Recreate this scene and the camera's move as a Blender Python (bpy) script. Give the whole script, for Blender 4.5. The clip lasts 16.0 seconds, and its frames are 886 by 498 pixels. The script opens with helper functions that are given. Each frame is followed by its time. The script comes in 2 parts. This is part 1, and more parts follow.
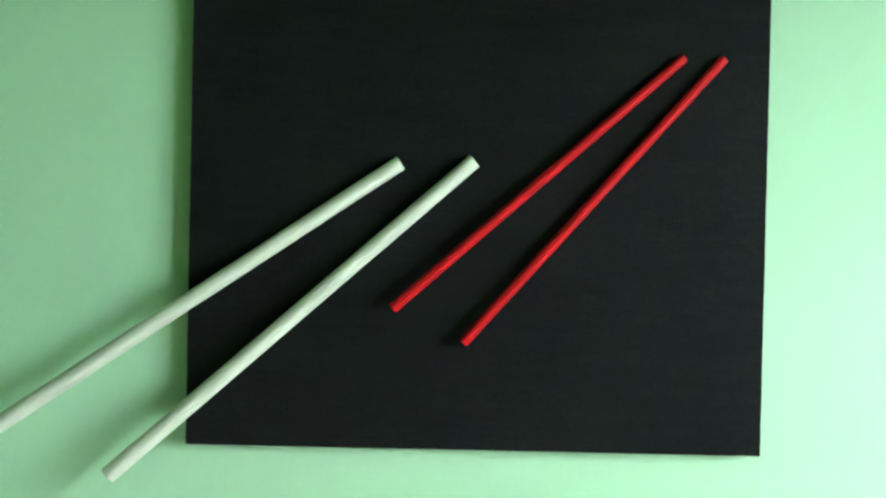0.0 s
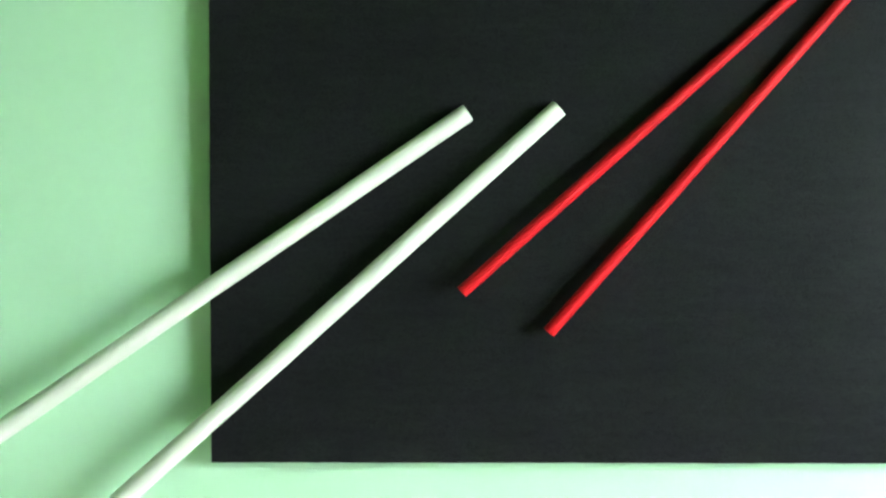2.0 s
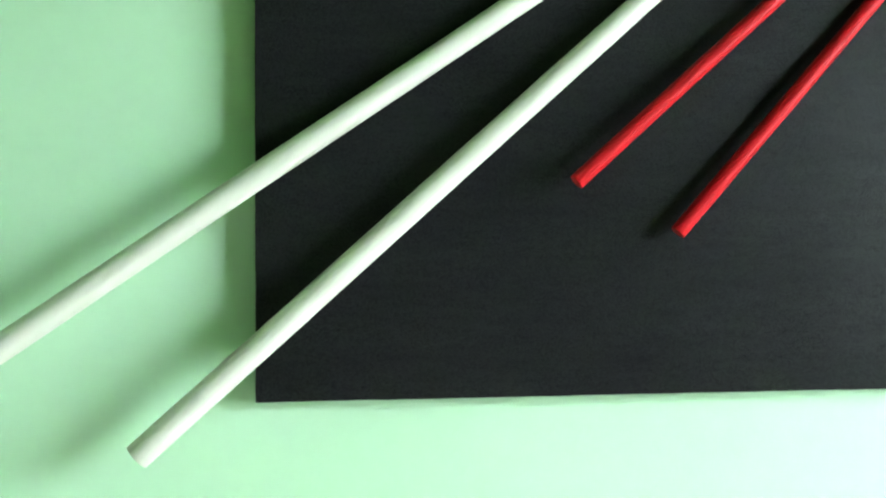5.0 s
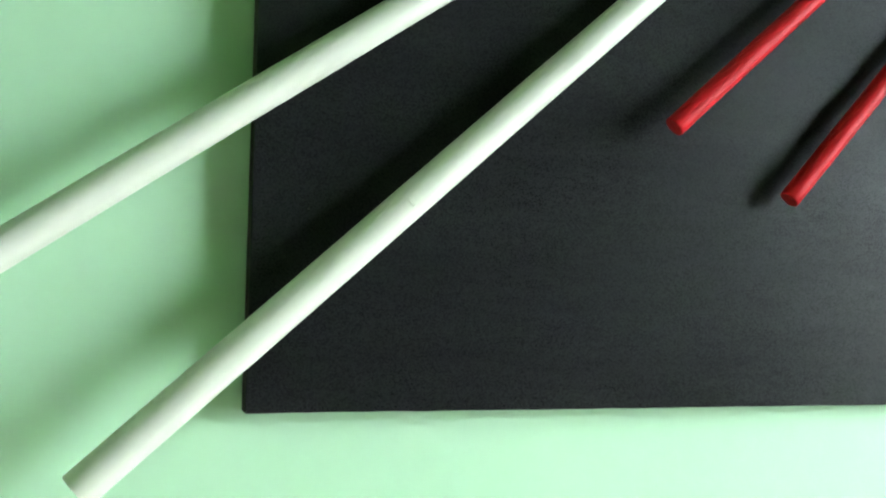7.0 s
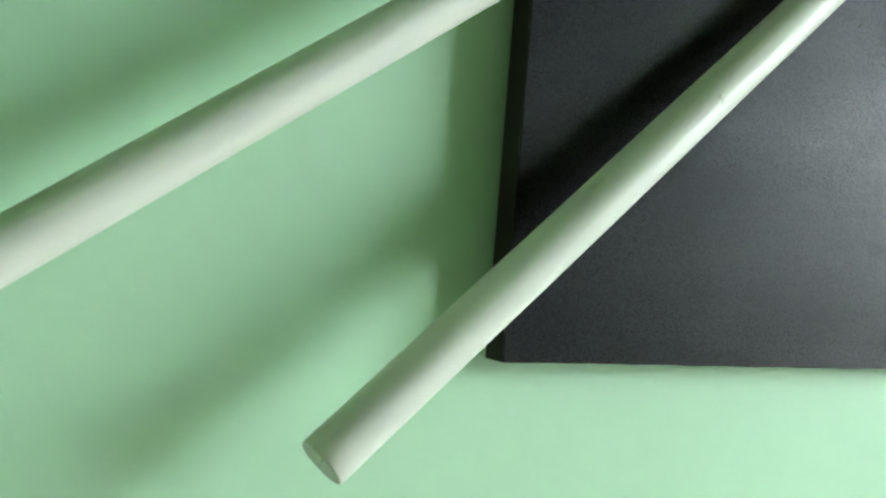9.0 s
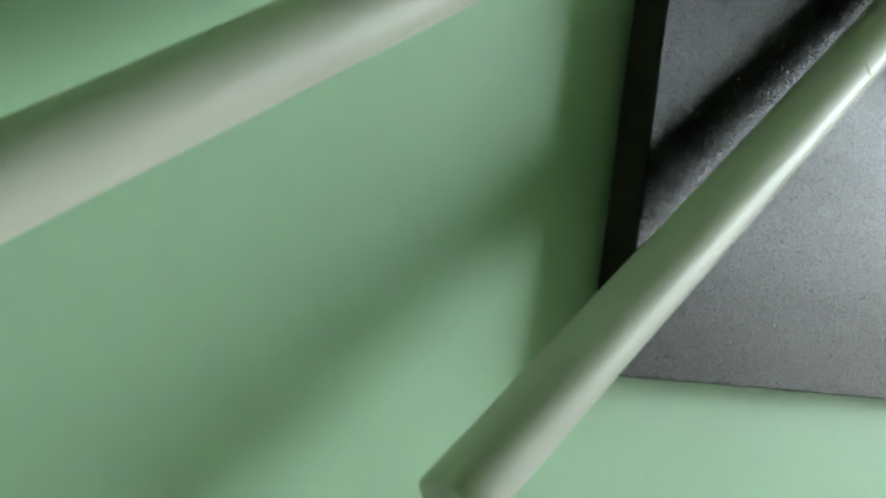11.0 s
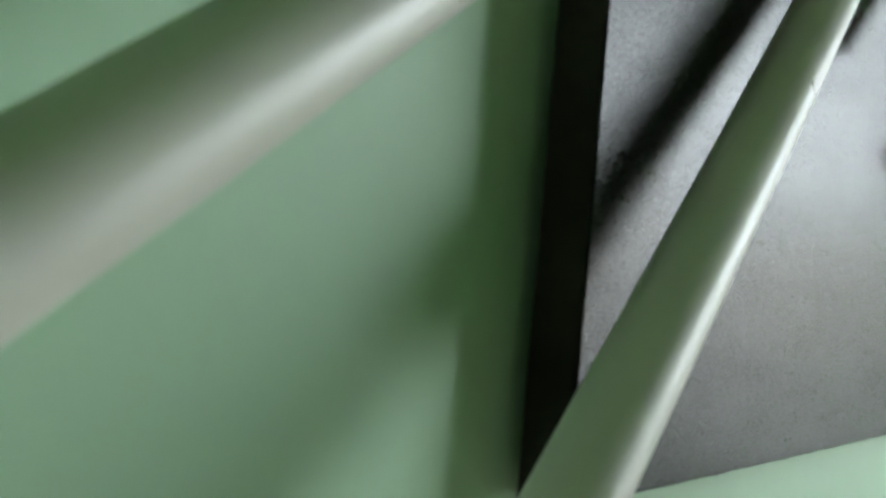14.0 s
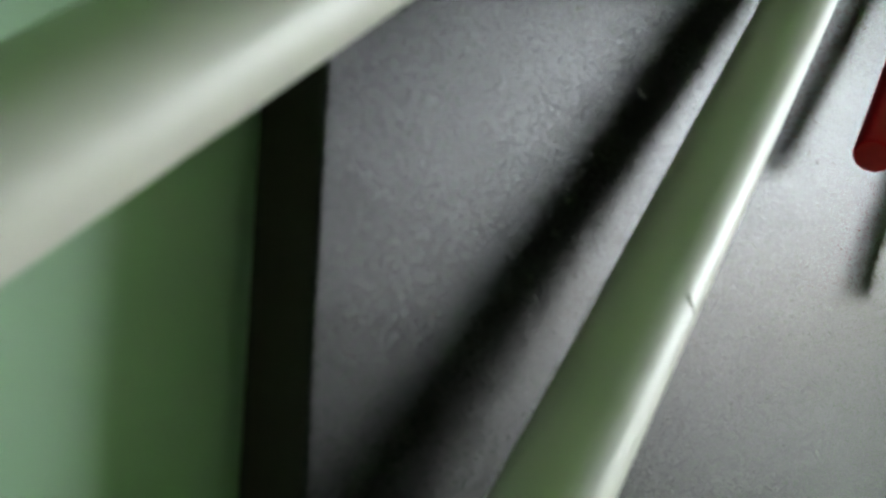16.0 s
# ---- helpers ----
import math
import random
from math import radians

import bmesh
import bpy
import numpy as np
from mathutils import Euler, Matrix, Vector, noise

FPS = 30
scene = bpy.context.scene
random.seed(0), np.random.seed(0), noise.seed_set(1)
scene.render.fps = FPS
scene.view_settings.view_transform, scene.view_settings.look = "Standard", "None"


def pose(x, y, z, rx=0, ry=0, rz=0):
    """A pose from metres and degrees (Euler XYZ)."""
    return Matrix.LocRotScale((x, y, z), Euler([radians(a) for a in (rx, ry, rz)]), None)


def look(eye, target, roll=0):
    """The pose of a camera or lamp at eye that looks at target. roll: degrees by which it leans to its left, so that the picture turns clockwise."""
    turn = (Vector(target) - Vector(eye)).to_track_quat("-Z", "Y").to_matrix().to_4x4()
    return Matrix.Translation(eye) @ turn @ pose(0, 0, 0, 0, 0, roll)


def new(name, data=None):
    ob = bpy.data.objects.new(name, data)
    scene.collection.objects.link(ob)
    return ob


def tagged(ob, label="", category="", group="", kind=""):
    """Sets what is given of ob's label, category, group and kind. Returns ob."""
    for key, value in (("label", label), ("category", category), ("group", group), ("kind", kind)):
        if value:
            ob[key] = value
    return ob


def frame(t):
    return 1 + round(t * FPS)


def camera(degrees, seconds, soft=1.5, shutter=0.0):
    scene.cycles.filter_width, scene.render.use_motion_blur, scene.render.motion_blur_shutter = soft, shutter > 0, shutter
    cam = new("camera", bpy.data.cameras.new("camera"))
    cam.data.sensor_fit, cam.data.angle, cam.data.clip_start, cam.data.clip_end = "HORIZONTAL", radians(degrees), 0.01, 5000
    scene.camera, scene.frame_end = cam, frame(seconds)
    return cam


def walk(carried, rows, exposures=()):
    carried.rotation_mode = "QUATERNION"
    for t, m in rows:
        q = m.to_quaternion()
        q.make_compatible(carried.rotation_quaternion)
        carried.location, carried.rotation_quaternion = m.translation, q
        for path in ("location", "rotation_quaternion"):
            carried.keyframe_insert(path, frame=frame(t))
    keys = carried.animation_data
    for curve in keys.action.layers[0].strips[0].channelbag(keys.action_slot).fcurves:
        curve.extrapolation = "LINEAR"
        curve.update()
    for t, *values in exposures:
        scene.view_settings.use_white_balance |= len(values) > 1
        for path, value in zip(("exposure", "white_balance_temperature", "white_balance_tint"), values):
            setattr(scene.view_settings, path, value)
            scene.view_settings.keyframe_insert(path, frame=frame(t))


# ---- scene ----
cam = camera(42.11, 16.0, soft=2.2)
# a small fixed-focus lens: things a hand's width away go soft
cam.data.dof.use_dof, cam.data.dof.focus_distance, cam.data.dof.aperture_fstop = True, 0.95, 19.0

# seconds, place in metres, turn in degrees
PATH = [
    (0.0, 0.4390, -2.0172, 1.3748, 89.259, -1.228, -0.032),
    (0.5, 0.3590, -1.9417, 1.3562, 89.923, -0.681, -2.095),
    (1.0, 0.3208, -1.8828, 1.3487, 89.451, 0.142, -2.449),
    (1.5, 0.3183, -1.7801, 1.3148, 90.396, 0.140, -1.590),
    (2.0, 0.3364, -1.6479, 1.3557, 88.203, -0.035, 0.231),
    (2.5, 0.3652, -1.5700, 1.3812, 87.111, -0.850, 1.271),
    (3.0, 0.3302, -1.5073, 1.3010, 88.568, -1.715, 1.552),
    (3.5, 0.2196, -1.4319, 1.3054, 87.515, -1.356, -1.588),
    (4.0, 0.0803, -1.3682, 1.3194, 85.272, -1.305, -5.370),
    (4.2, 0.0400, -1.3635, 1.2846, 86.258, -0.706, -6.954),
    (6.5, -0.0279, -1.0231, 1.1734, 89.085, -0.794, -12.158),
    (7.0, -0.1408, -0.9230, 1.1313, 90.161, -1.828, -18.352),
    (7.5, -0.2350, -0.8471, 1.1115, 89.694, -2.227, -22.213),
    (8.0, -0.3090, -0.7783, 1.1173, 87.700, -4.559, -26.030),
    (8.5, -0.3420, -0.7035, 1.0879, 89.181, -3.807, -27.880),
    (9.0, -0.3660, -0.5973, 1.0748, 89.121, -4.604, -28.906),
    (9.5, -0.3500, -0.5158, 1.0742, 89.652, -4.683, -27.419),
    (10.0, -0.3579, -0.4439, 1.0581, 91.154, -6.717, -31.579),
    (12.3, -0.4808, -0.2748, 1.0115, 91.095, -5.630, -52.090),
    (12.5, -0.4716, -0.2570, 1.0159, 91.236, -5.624, -53.411),
    (13.0, -0.4268, -0.2273, 1.0359, 91.820, -5.266, -55.805),
    (13.3, -0.4089, -0.2087, 1.0393, 92.036, -5.347, -56.802),
    (13.5, -0.3911, -0.2028, 1.0504, 92.216, -5.497, -57.385),
    (14.0, -0.3593, -0.1995, 1.0712, 92.119, -5.098, -56.462),
    (14.5, -0.3158, -0.1980, 1.1041, 92.041, -5.017, -56.867),
    (15.0, -0.2717, -0.1970, 1.1235, 91.684, -4.495, -56.752),
    (15.2, -0.2553, -0.1990, 1.1295, 91.950, -4.456, -56.859),
    (15.5, -0.2281, -0.2011, 1.1388, 93.060, -3.465, -56.622),
    (15.6, -0.2178, -0.1954, 1.1453, 92.804, -3.524, -56.959),
    (16.0, -0.1916, -0.1875, 1.1636, 93.148, -2.733, -55.217),
]
# the camera darkens its picture as the glossy panel fills the view
EXPOSURES = [(0.0, 0.62, 6470, -6), (2.5, 1.33, 6450, 3), (4.0, 1.31, 6420, 4), (6.5, 1.06, 6420, 6), (7.5, 1.08, 6420, 7), (8.5, 0.86, 6420, 8), (10.0, 0.3, 6500, 7), (12.4, -0.28, 6530, 11), (14.5, -0.33, 6580, 13), (16.0, 0.0, 6680, 15)]
walk(cam, [(t, pose(*p)) for t, *p in PATH], exposures=EXPOSURES)

# fitted measures of the artwork
THICK = 0.0202
WHITE_RODS = (((0.3646, -0.0341, 1.4959), (-0.3194, -0.0493, 1.0292)),
              ((0.4917, -0.0341, 1.5019), (-0.1254, -0.0508, 0.9494)))
RED_RODS = (((0.8500, -0.0294, 1.6878), (0.3558, -0.0455, 1.2450)),
            ((0.9191, -0.0294, 1.6876), (0.4779, -0.0393, 1.1882)))
WHITE_R = (0.01307, 0.01486)
RED_R = (0.00838, 0.00923)

# ---- daylight ----
world = bpy.data.worlds.new("daylight")
scene.world = world
world.use_nodes = True
wn = world.node_tree.nodes
sky = wn.new("ShaderNodeTexSky")
sky.sky_type = "NISHITA"
sky.sun_disc = False
sky.sun_elevation, sky.sun_rotation = radians(33), radians(100)
world.node_tree.links.new(sky.outputs[0], wn["Background"].inputs[0])
wn["Background"].inputs[1].default_value = 0.12

sun = new("sun", bpy.data.lights.new("sun", "SUN"))
sun.data.energy, sun.data.angle, sun.data.color = 2.1, radians(0.6), (1.0, 0.95, 0.88)
sun.matrix_world = look((7.5, -1.4, 4.9), (0, 0, 0))

# room measures: the panel's lower left corner stands at x 0, z BASE_Z; its back is at y 0, a little off the wall
BASE_Z = 1.0
X0, X1, Y0, Y1, ROOM_H = -4.2, 2.6, -6.4, 0.007, 3.1
WIN_Y0, WIN_Y1, WIN_Z0, WIN_Z1 = -2.45, -0.65, 0.65, 2.05

# daylight outside the window: added lamps, bright sky over the skyline, duller ground below
SKYLINE, SKY_TOP, OUT = 1.62, 6.0, 3.0
SKY_Y0, SKY_Y1 = -7.5, -0.5


def window_light(name, z0, z1, watts_per_m2, colour):
    lamp = new(name, bpy.data.lights.new(name, "AREA"))
    lamp.data.shape = "RECTANGLE"
    lamp.data.size, lamp.data.size_y = SKY_Y1 - SKY_Y0, z1 - z0
    lamp.data.energy, lamp.data.color = watts_per_m2 * (SKY_Y1 - SKY_Y0) * (z1 - z0), colour
    y, z = (SKY_Y0 + SKY_Y1) / 2, (z0 + z1) / 2
    lamp.matrix_world = look((X1 + OUT, y, z), (X1 - 1, y, z))


window_light("sky_daylight", SKYLINE, SKY_TOP, 46.0, (0.82, 0.94, 1.0))
window_light("ground_daylight", -0.4, SKYLINE, 12.5, (0.88, 0.97, 1.0))


# ---- materials ----
def material(name, colour, rough, spots=(), bump=(), metal=0.0, gloss=0.5, rough_var=0.0, gloss_var=None, speck=None):
    """spots: (scale, amount, stretch) of colour variation; bump: (scale, depth in metres, stretch)."""
    m = bpy.data.materials.new(name)
    m.use_nodes = True
    nt = m.node_tree
    b = nt.nodes["Principled BSDF"]
    b.inputs["Roughness"].default_value = rough
    b.inputs["Metallic"].default_value = metal
    b.inputs["Specular IOR Level"].default_value = gloss
    coord = nt.nodes.new("ShaderNodeTexCoord")

    def grain(scale, stretch, detail=4.0):
        mp = nt.nodes.new("ShaderNodeMapping")
        mp.inputs["Scale"].default_value = stretch
        nt.links.new(coord.outputs["Object"], mp.inputs["Vector"])
        n = nt.nodes.new("ShaderNodeTexNoise")
        n.inputs["Scale"].default_value, n.inputs["Detail"].default_value = scale, detail
        nt.links.new(mp.outputs[0], n.inputs["Vector"])
        return n.outputs["Fac"]

    last = None
    for scale, amount, stretch in spots:
        ramp = nt.nodes.new("ShaderNodeMapRange")
        ramp.inputs["From Min"].default_value, ramp.inputs["From Max"].default_value = 0.3, 0.7
        ramp.inputs["To Min"].default_value, ramp.inputs["To Max"].default_value = 1 - amount, 1 + amount
        nt.links.new(grain(scale, stretch), ramp.inputs["Value"])
        if last is None:
            last = ramp.outputs[0]
        else:
            mul = nt.nodes.new("ShaderNodeMath")
            mul.operation = "MULTIPLY"
            nt.links.new(last, mul.inputs[0])
            nt.links.new(ramp.outputs[0], mul.inputs[1])
            last = mul.outputs[0]
    if last is None:
        b.inputs["Base Color"].default_value = (*colour, 1)
    else:
        vm = nt.nodes.new("ShaderNodeVectorMath")
        vm.operation = "SCALE"
        vm.inputs[0].default_value = colour
        nt.links.new(last, vm.inputs["Scale"])
        nt.links.new(vm.outputs[0], b.inputs["Base Color"])
    if rough_var:
        rr = nt.nodes.new("ShaderNodeMapRange")
        rr.inputs["From Min"].default_value, rr.inputs["From Max"].default_value = 0.3, 0.7
        rr.inputs["To Min"].default_value, rr.inputs["To Max"].default_value = rough - rough_var, rough + rough_var
        nt.links.new(grain(90, (0.25, 1, 1.5)), rr.inputs["Value"])
        nt.links.new(rr.outputs[0], b.inputs["Roughness"])
        if speck:
            # fine grains of the paint, glossier and duller than their surroundings
            scale, amount, stretch = speck
            sp = nt.nodes.new("ShaderNodeMapRange")
            sp.inputs["From Min"].default_value, sp.inputs["From Max"].default_value = 0.36, 0.64
            sp.inputs["To Min"].default_value, sp.inputs["To Max"].default_value = -amount, amount
            nt.links.new(grain(scale, stretch, 2.0), sp.inputs["Value"])
            both = nt.nodes.new("ShaderNodeMath")
            both.operation = "ADD"
            nt.links.new(rr.outputs[0], both.inputs[0])
            nt.links.new(sp.outputs[0], both.inputs[1])
            nt.links.new(both.outputs[0], b.inputs["Roughness"])
    if gloss_var:
        # small dull specks in patches, and broad wiped streaks, in the clear coat
        scale, amount, stretch = gloss_var

        def ramp_of(value, lo, hi, a, z):
            g = nt.nodes.new("ShaderNodeMapRange")
            g.inputs["From Min"].default_value, g.inputs["From Max"].default_value = lo, hi
            g.inputs["To Min"].default_value, g.inputs["To Max"].default_value = a, z
            nt.links.new(value, g.inputs["Value"])
            return g.outputs[0]

        def maths(kind, a, c):
            n = nt.nodes.new("ShaderNodeMath")
            n.operation = kind
            for k, v in enumerate((a, c)):
                if isinstance(v, float):
                    n.inputs[k].default_value = v
                else:
                    nt.links.new(v, n.inputs[k])
            return n.outputs[0]

        speck = ramp_of(grain(scale, stretch, 2.0), 0.34, 0.58, amount, 0.0)
        patch = ramp_of(grain(9, (0.7, 1, 1), 3.0), 0.35, 0.65, 0.15, 1.0)
        streak = ramp_of(grain(16, (0.35, 1, 2.2), 4.0), 0.3, 0.7, gloss * 0.82, gloss * 1.18)
        level = maths("MULTIPLY", maths("SUBTRACT", 1.0, maths("MULTIPLY", speck, patch)), streak)
        nt.links.new(level, b.inputs["Specular IOR Level"])
    normal = None
    for scale, depth, stretch in bump:
        bp = nt.nodes.new("ShaderNodeBump")
        bp.inputs["Strength"].default_value, bp.inputs["Distance"].default_value = 1.0, depth
        nt.links.new(grain(scale, stretch, 3.0), bp.inputs["Height"])
        if normal is not None:
            nt.links.new(normal, bp.inputs["Normal"])
        normal = bp.outputs[0]
    if normal is not None:
        nt.links.new(normal, b.inputs["Normal"])
    return m


ONE = (1, 1, 1)
WALL = material("mint_wall_paint", (0.465, 0.70, 0.492), 0.55, [(2.2, 0.03, ONE), (60, 0.012, ONE)], [(220, 0.00012, ONE), (28, 0.0003, ONE)], gloss=0.3)
FLOOR = material("brown_floorboards", (0.36, 0.31, 0.215), 0.45, [(3, 0.25, (1, 12, 1)), (25, 0.15, (1, 14, 1))], [(40, 0.0003, (1, 14, 1))])
PANEL = material("black_panel_paint", (0.0094, 0.0091, 0.0107), 0.29, [(6, 0.12, ONE), (120, 0.1, ONE)],
                 [(1000, 0.00017, (0.6, 1, 1.0)), (420, 0.00010, (0.5, 1, 1.1)), (130, 0.00005, (0.07, 1, 1.6))], gloss=0.195,
                 rough_var=0.012, gloss_var=(420, 0.06, (0.45, 1, 1.1)), speck=(1150, 0.055, (0.6, 1, 1.0)))
EDGE = material("black_edge_paint", (0.022, 0.018, 0.014), 0.6, [(30, 0.2, ONE)], [(150, 0.0003, ONE)], gloss=0.25)
WHITE = material("white_rod_paint", (0.655, 0.65, 0.585), 0.42, [(14, 0.03, (1, 1, 0.3)), (160, 0.02, (1, 1, 0.1))], [(420, 0.00006, (1, 1, 0.05)), (160, 0.00010, (1, 1, 0.12)), (40, 0.00010, ONE)])
# rod ends toned a little darker than the shafts
WHITE_END = material("white_rod_end_darker", (0.57, 0.57, 0.53), 0.6, [(90, 0.06, ONE)], [(300, 0.0003, ONE)])
RED = material("red_rod_paint", (0.47, 0.006, 0.012), 0.5, [(18, 0.06, ONE), (200, 0.03, ONE)], [(260, 0.0001, ONE), (40, 0.0001, ONE)], gloss=0.16)
RED_END = material("red_rod_end_paint", (0.46, 0.012, 0.016), 0.5, [(120, 0.1, ONE)], [(300, 0.0003, ONE)])
# greens of the unseen walls and ceiling, picked for the fill they bounce back
BOUNCE_PALE = material("pale_green_bounce_paint", (0.51, 0.76, 0.38), 0.7, [(2.2, 0.03, ONE), (60, 0.012, ONE)], [(220, 0.00012, ONE)], gloss=0.3)
BOUNCE_GREEN = material("soft_green_bounce_paint", (0.50, 0.74, 0.40), 0.8, [(3, 0.05, ONE), (50, 0.02, ONE)], [(120, 0.0002, ONE)])
PIN = material("dark_hole", (0.02, 0.018, 0.012), 0.9)
CHIP = material("bare_chipped_wood", (0.7, 0.68, 0.62), 0.8, [(300, 0.15, ONE)])
FRAME = material("white_window_paint", (0.78, 0.78, 0.76), 0.4, [(20, 0.02, ONE)], [(90, 0.0001, ONE)])
GROUND = material("meadow_ground", (0.09, 0.12, 0.05), 0.9, [(0.3, 0.4, ONE), (4, 0.3, ONE)])

GLASS = bpy.data.materials.new("window_glass")
GLASS.use_nodes = True
gb = GLASS.node_tree.nodes["Principled BSDF"]
gb.inputs["Transmission Weight"].default_value, gb.inputs["Roughness"].default_value, gb.inputs["IOR"].default_value = 1.0, 0.0, 1.0


# ---- building helpers ----
def mesh_of(name, bm, mat):
    bmesh.ops.recalc_face_normals(bm, faces=bm.faces)
    me = bpy.data.meshes.new(name)
    bm.to_mesh(me)
    bm.free()
    me.materials.append(mat)
    return me


def part(name, bm, mat, parent=None, label=""):
    ob = new(name, mesh_of(name, bm, mat))
    if parent is not None:
        ob.parent = parent
    return tagged(ob, label)


def box(x0, x1, y0, y1, z0, z1, bevel=0.0, segments=2):
    bm = bmesh.new()
    bmesh.ops.create_cube(bm, size=1, matrix=Matrix.Translation(((x0 + x1) / 2, (y0 + y1) / 2, (z0 + z1) / 2))
                          @ Matrix.Diagonal((x1 - x0, y1 - y0, z1 - z0, 1)))
    if bevel:
        bmesh.ops.bevel(bm, geom=bm.edges[:], offset=bevel, segments=segments, affect="EDGES", profile=0.5)
    return bm


def smooth(ob):
    for p in ob.data.polygons:
        p.use_smooth = True


# ---- the room ----
WT = 0.25
# only the north wall shows; the other surfaces are added to shape bounced light
tagged(part("wall_north", box(X0 - WT, X1 + WT, Y1, Y1 + WT, -0.1, ROOM_H + 0.1), WALL), "smooth interior wall painted matt mint green", "wall", kind="structure")
tagged(part("wall_south", box(X0 - WT, X1 + WT, Y0 - WT, Y0, -0.1, ROOM_H + 0.1), BOUNCE_GREEN), "unseen plain wall, soft green set for bounced light", "wall", kind="structure")
tagged(part("wall_west", box(X0 - WT, X0, Y0, Y1, -0.1, ROOM_H + 0.1), BOUNCE_PALE), "unseen plain wall, pale green set for bounced light", "wall", kind="structure")
tagged(part("floor", box(X0, X1, Y0, Y1, -0.1, 0.0), FLOOR), "unseen brown wooden floorboards", "floor", kind="structure")
tagged(part("ceiling", box(X0, X1, Y0, Y1, ROOM_H, ROOM_H + 0.1), BOUNCE_PALE), "unseen plain ceiling, pale green set for bounced light", "ceiling", kind="structure")

# the east wall with its window opening, in one mesh
bm = bmesh.new()
for y0, y1, z0, z1 in ((Y0, WIN_Y0, -0.1, ROOM_H + 0.1), (WIN_Y1, Y1, -0.1, ROOM_H + 0.1),
                       (WIN_Y0, WIN_Y1, -0.1, WIN_Z0), (WIN_Y0, WIN_Y1, WIN_Z1, ROOM_H + 0.1)):
    bmesh.ops.create_cube(bm, size=1, matrix=Matrix.Translation((X1 + WT / 2, (y0 + y1) / 2, (z0 + z1) / 2))
                          @ Matrix.Diagonal((WT, y1 - y0, z1 - z0, 1)))
tagged(part("wall_east", bm, BOUNCE_PALE), "unseen wall with a window opening, pale green set for bounced light", "wall", kind="structure")

ground = bmesh.new()
bmesh.ops.create_grid(ground, x_segments=1, y_segments=1, size=2500, matrix=Matrix.Translation((0, 0, -0.6)))
tagged(part("ground", ground, GROUND), "flat grassy ground outside", "ground", kind="structure")

window = tagged(new("window_1"), "white framed two-light window", "window", kind="structure")
window.location = (X1, 0, 0)
FX0, FX1 = 0.08, 0.14
wf = 0.05
mid = (WIN_Y0 + WIN_Y1) / 2
for y0, y1, z0, z1 in ((WIN_Y0, WIN_Y0 + wf, WIN_Z0, WIN_Z1), (WIN_Y1 - wf, WIN_Y1, WIN_Z0, WIN_Z1),
                       (WIN_Y0 + wf, WIN_Y1 - wf, WIN_Z0, WIN_Z0 + wf), (WIN_Y0 + wf, WIN_Y1 - wf, WIN_Z1 - wf, WIN_Z1),
                       (mid - 0.04, mid + 0.04, WIN_Z0 + wf, WIN_Z1 - wf)):
    part("window_frame", box(FX0, FX1, y0 + 0.001, y1 - 0.001, z0 + 0.001, z1 - 0.001, 0.004), FRAME, window)
for y0, y1 in ((WIN_Y0 + wf, mid - 0.04), (mid + 0.04, WIN_Y1 - wf)):
    pane = part("pane", box(FX0 + 0.025, FX0 + 0.031, y0 + 0.002, y1 - 0.002, WIN_Z0 + wf + 0.002, WIN_Z1 - wf - 0.002), GLASS, window)
    pane.visible_shadow = False
part("window_sill", box(-0.12, 0.078, WIN_Y0 - 0.05, WIN_Y1 + 0.05, WIN_Z0 - 0.034, WIN_Z0 - 0.002, 0.006), FRAME, window)


# ---- the black panel ----
PW, PH, PT = 1.0, 1.0, THICK


def wavy_slab(x0, x1, y0, y1, z0, z1, bevel, cuts, sway):
    """A slab with softened, slightly uneven edges."""
    bm = bmesh.new()
    bmesh.ops.create_cube(bm, size=1, matrix=Matrix.Translation(((x0 + x1) / 2, (y0 + y1) / 2, (z0 + z1) / 2))
                          @ Matrix.Diagonal((x1 - x0, y1 - y0, z1 - z0, 1)))
    long_edges = [e for e in bm.edges if e.calc_length() > 0.5]
    bmesh.ops.subdivide_edges(bm, edges=long_edges, cuts=cuts, use_grid_fill=True)
    sharp = [e for e in bm.edges if len(e.link_faces) == 2 and e.calc_face_angle(0) > 0.5]
    bmesh.ops.bevel(bm, geom=sharp, offset=bevel, segments=2, affect="EDGES", profile=0.5)
    for v in bm.verts:
        n = noise.noise_vector(v.co * 55.0) * sway + noise.noise_vector(v.co * 8.0) * sway * 0.6
        v.co += Vector((n.x, 0, n.z))
    return bm


def disc(centre, normal, r, thick, sides=12):
    bm = bmesh.new()
    turn = Vector(normal).to_track_quat("Z", "X").to_matrix().to_4x4()
    bmesh.ops.create_cone(bm, cap_ends=True, segments=sides, radius1=r, radius2=r * 0.8, depth=thick, matrix=Matrix.Translation(centre) @ turn)
    return bm


panel = tagged(new("panel"), "square black painted board hanging on the green wall", "panel")
panel.location = (0, 0, BASE_Z)
SHEET = 0.0016
part("front_sheet", wavy_slab(0, PW, -PT, -PT + SHEET, 0, PH, 0.0008, 60, 0.00045), PANEL, panel, "black semi-matt painted face with fine mottled grain")
BACK = -PT + SHEET
EW = 0.02
for x0, x1, z0, z1 in ((0, EW, 0, PH), (PW - EW, PW, 0, PH), (EW, PW - EW, 0, EW), (EW, PW - EW, PH - EW, PH)):
    part("edge_strip", wavy_slab(x0 + 0.0001, x1 - 0.0001, BACK, 0, z0 + 0.0001, z1 - 0.0001, 0.0002, 40, 0.0001), EDGE, panel, "dull black painted side edge")
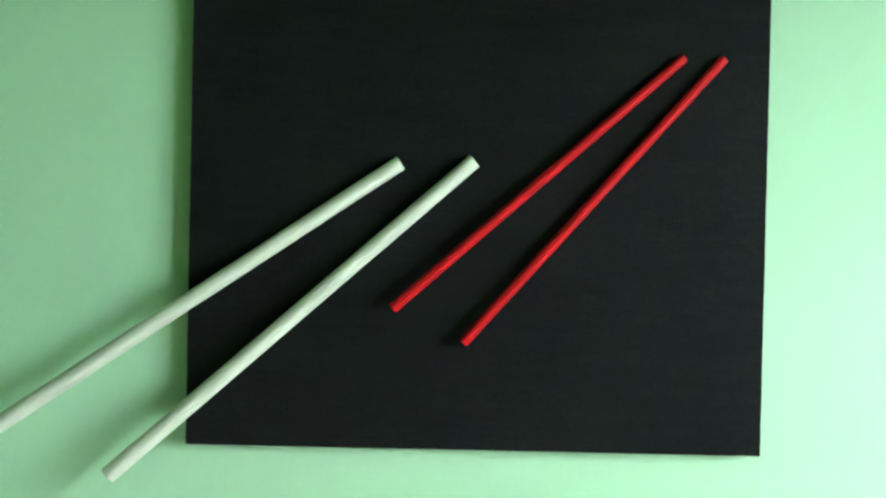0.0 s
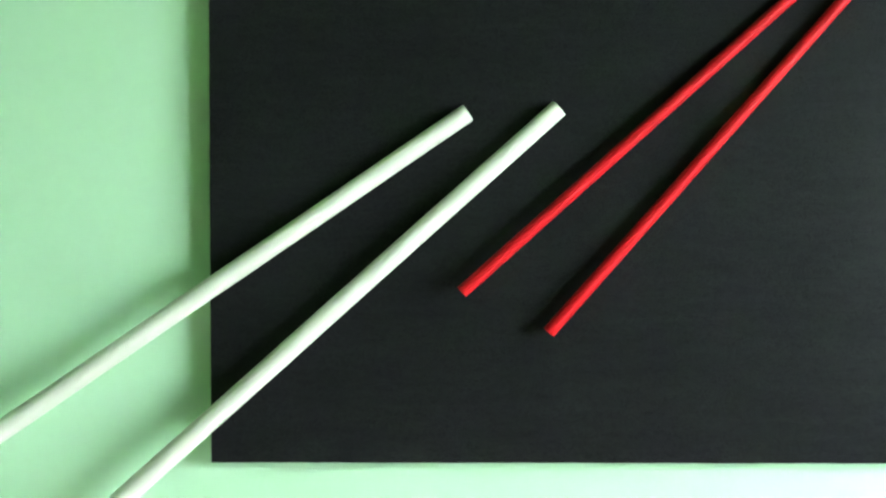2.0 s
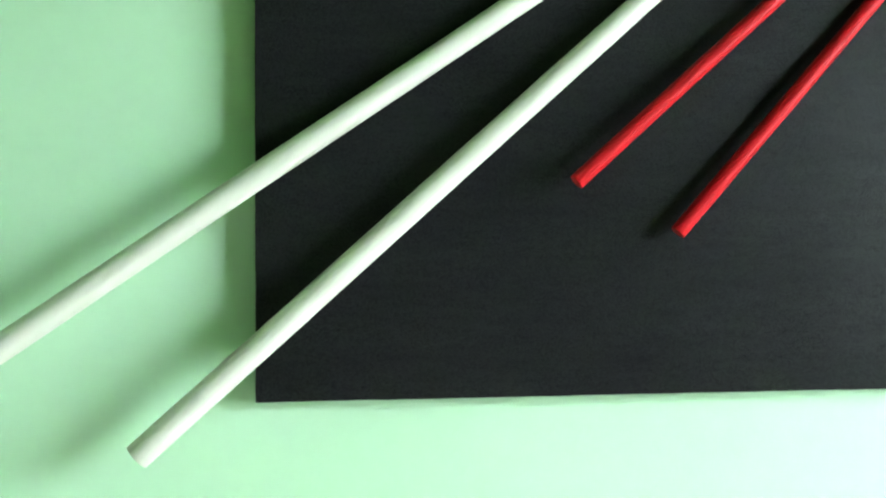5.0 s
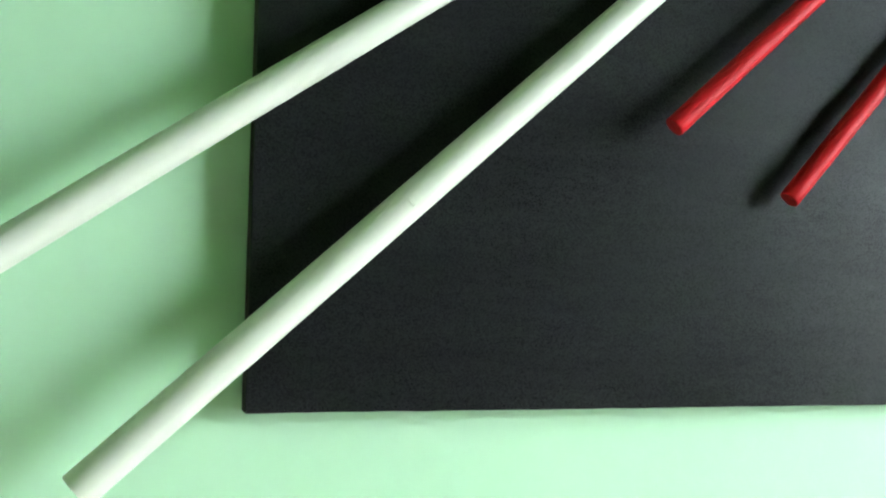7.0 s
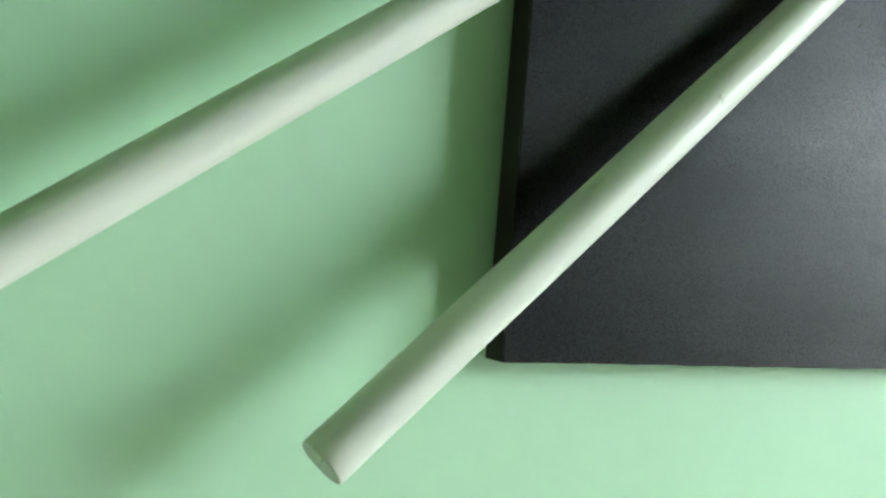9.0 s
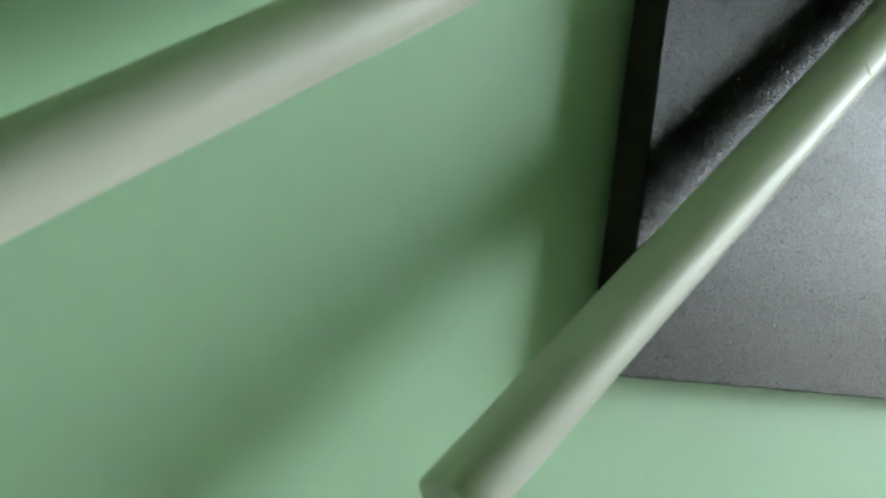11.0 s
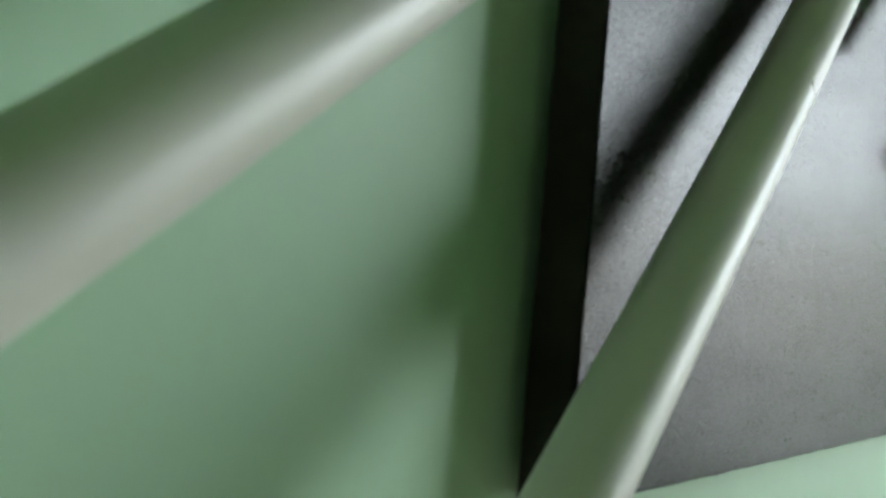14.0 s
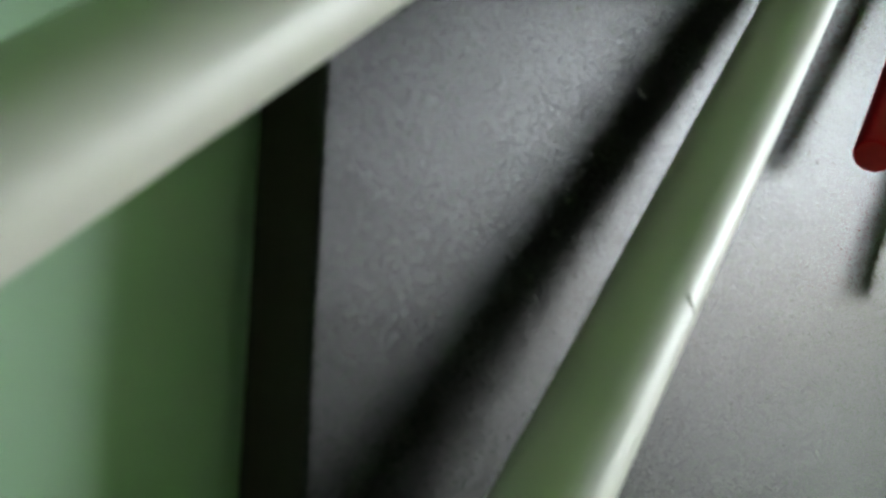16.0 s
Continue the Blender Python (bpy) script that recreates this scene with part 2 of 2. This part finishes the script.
for z0 in (0.12, 0.84):
    part("batten", box(0.08, 0.92, BACK + 0.0005, Y1, z0, z0 + 0.04, 0.001), EDGE, panel, "hidden batten that holds the board off the wall")
part("pin_hole", disc((0.045, -PT - 0.0001, 0.1626), (0, -1, 0), 0.0009, 0.0004), PIN, panel, "tiny dark pin hole")
chip = box(0.9645, 0.9725, -PT - 0.0004, -PT + 0.0015, -0.0012, 0.0005)
for v in chip.verts:
    v.co.z += 0.0006 * math.sin(v.co.x * 900)
part("chip", chip, CHIP, panel, "small pale chip in the paint")


# ---- the rods ----
def rod(name, label, category, group, a, b, ra, rb, skin, end_skin, tail_label):
    """A round rod from its top end a to its lower end b; its parts are the shaft and the two sawn ends."""
    a, b = Vector(a), Vector(b)
    ob = tagged(new(name), label, category, group)
    axis = (b - a)
    length = axis.length
    ob.matrix_world = Matrix.Translation(a) @ axis.to_track_quat("Z", "X").to_matrix().to_4x4()
    n, rows = 40, 60
    bm = bmesh.new()
    rings = []
    ease = 0.0012
    stations = [(0.0, ease), (ease * 0.3, ease * 0.3), (ease, 0.0)] + [(length * k / rows, 0.0) for k in range(1, rows)] \
        + [(length - ease, 0.0), (length - ease * 0.3, ease * 0.3), (length, ease)]
    seed = Vector((a.x * 31, a.z * 17, ra * 900))
    for z, inset in stations:
        f = z / length
        r = ra + (rb - ra) * f - inset
        sway = noise.noise_vector(seed + Vector((0, 0, z * 3.0))) * 0.0004 * min(1.0, 4 * f, 4 * (1 - f))
        rings.append([bm.verts.new(((r + noise.noise(seed + Vector((math.cos(u) * 2, math.sin(u) * 2, z * 30))) * 0.00012) * math.cos(u) + sway.x,
                                    (r + noise.noise(seed + Vector((math.cos(u) * 2, math.sin(u) * 2, z * 30))) * 0.00012) * math.sin(u) + sway.y, z))
                      for u in (2 * math.pi * k / n for k in range(n))])
    for r0, r1 in zip(rings, rings[1:]):
        for k in range(n):
            bm.faces.new((r0[k], r0[(k + 1) % n], r1[(k + 1) % n], r1[k]))
    smooth(part("shaft", bm, skin, ob))
    for z, r, out, text in ((0.0, ra, -1, ""), (length, rb, 1, tail_label)):
        cap = bmesh.new()
        rows_c = []
        for q in (1.0, 0.75, 0.5, 0.25):
            rows_c.append([cap.verts.new(((r - ease) * q * math.cos(u), (r - ease) * q * math.sin(u),
                                          z + out * (1 - q) * 0.0004 + noise.noise(Vector((q * math.cos(u) * 3, q * math.sin(u) * 3, z))) * 0.0003 * (q < 1)))
                           for u in (2 * math.pi * k / n for k in range(n))])
        for r0, r1 in zip(rows_c, rows_c[1:]):
            for k in range(n):
                cap.faces.new((r0[k], r0[(k + 1) % n], r1[(k + 1) % n], r1[k]))
        cap.faces.new(rows_c[-1])
        smooth(part("end_face", cap, end_skin, ob, text))
    return ob


white_rods = []
for a, b in WHITE_RODS:
    white_rods.append(rod("white_rod", "round white painted wooden rod slanting across the black panel", "rod", "white rods", a, b, *WHITE_R, WHITE, WHITE_END, "sawn white end, darker than the shaft"))
for a, b in RED_RODS:
    rod("red_rod", "thin round glossy red painted rod on the black panel", "rod", "red rods", a, b, *RED_R, RED, RED_END, "sawn end painted red")

# the second white rod: a pin hole in its lower end and a small ridge of dried paint half way down
second = white_rods[1]
into = second.matrix_world.inverted()
a, b = (Vector(p) for p in WHITE_RODS[1])
down = (b - a).normalized()
part("pin_hole", disc(into @ (b + Vector((-0.0034, -0.0099, 0.0042)) + down * 0.0003), into.to_3x3() @ down, 0.0006, 0.0006), PIN, second, "tiny dark pin hole")
side = Vector((0.42, -0.8, -0.42))
side = (side - down * side.dot(down)).normalized()
across = down.cross(side)
side = side * math.cos(0.7) + across * math.sin(0.7)
across = down.cross(side)
drip = bmesh.new()
bmesh.ops.create_icosphere(drip, subdivisions=2, radius=1.0)
basis = Matrix((down, across, side)).transposed().to_4x4()
spot = a + down * 0.5 + side * (WHITE_R[0] + (WHITE_R[1] - WHITE_R[0]) * 0.6 - 0.0001)
bmesh.ops.transform(drip, verts=drip.verts, matrix=into @ Matrix.Translation(spot) @ basis @ Matrix.Diagonal((0.0013, 0.0040, 0.0006, 1)))
smooth(part("paint_ridge", drip, WHITE, second, "dried ridge of white paint"))
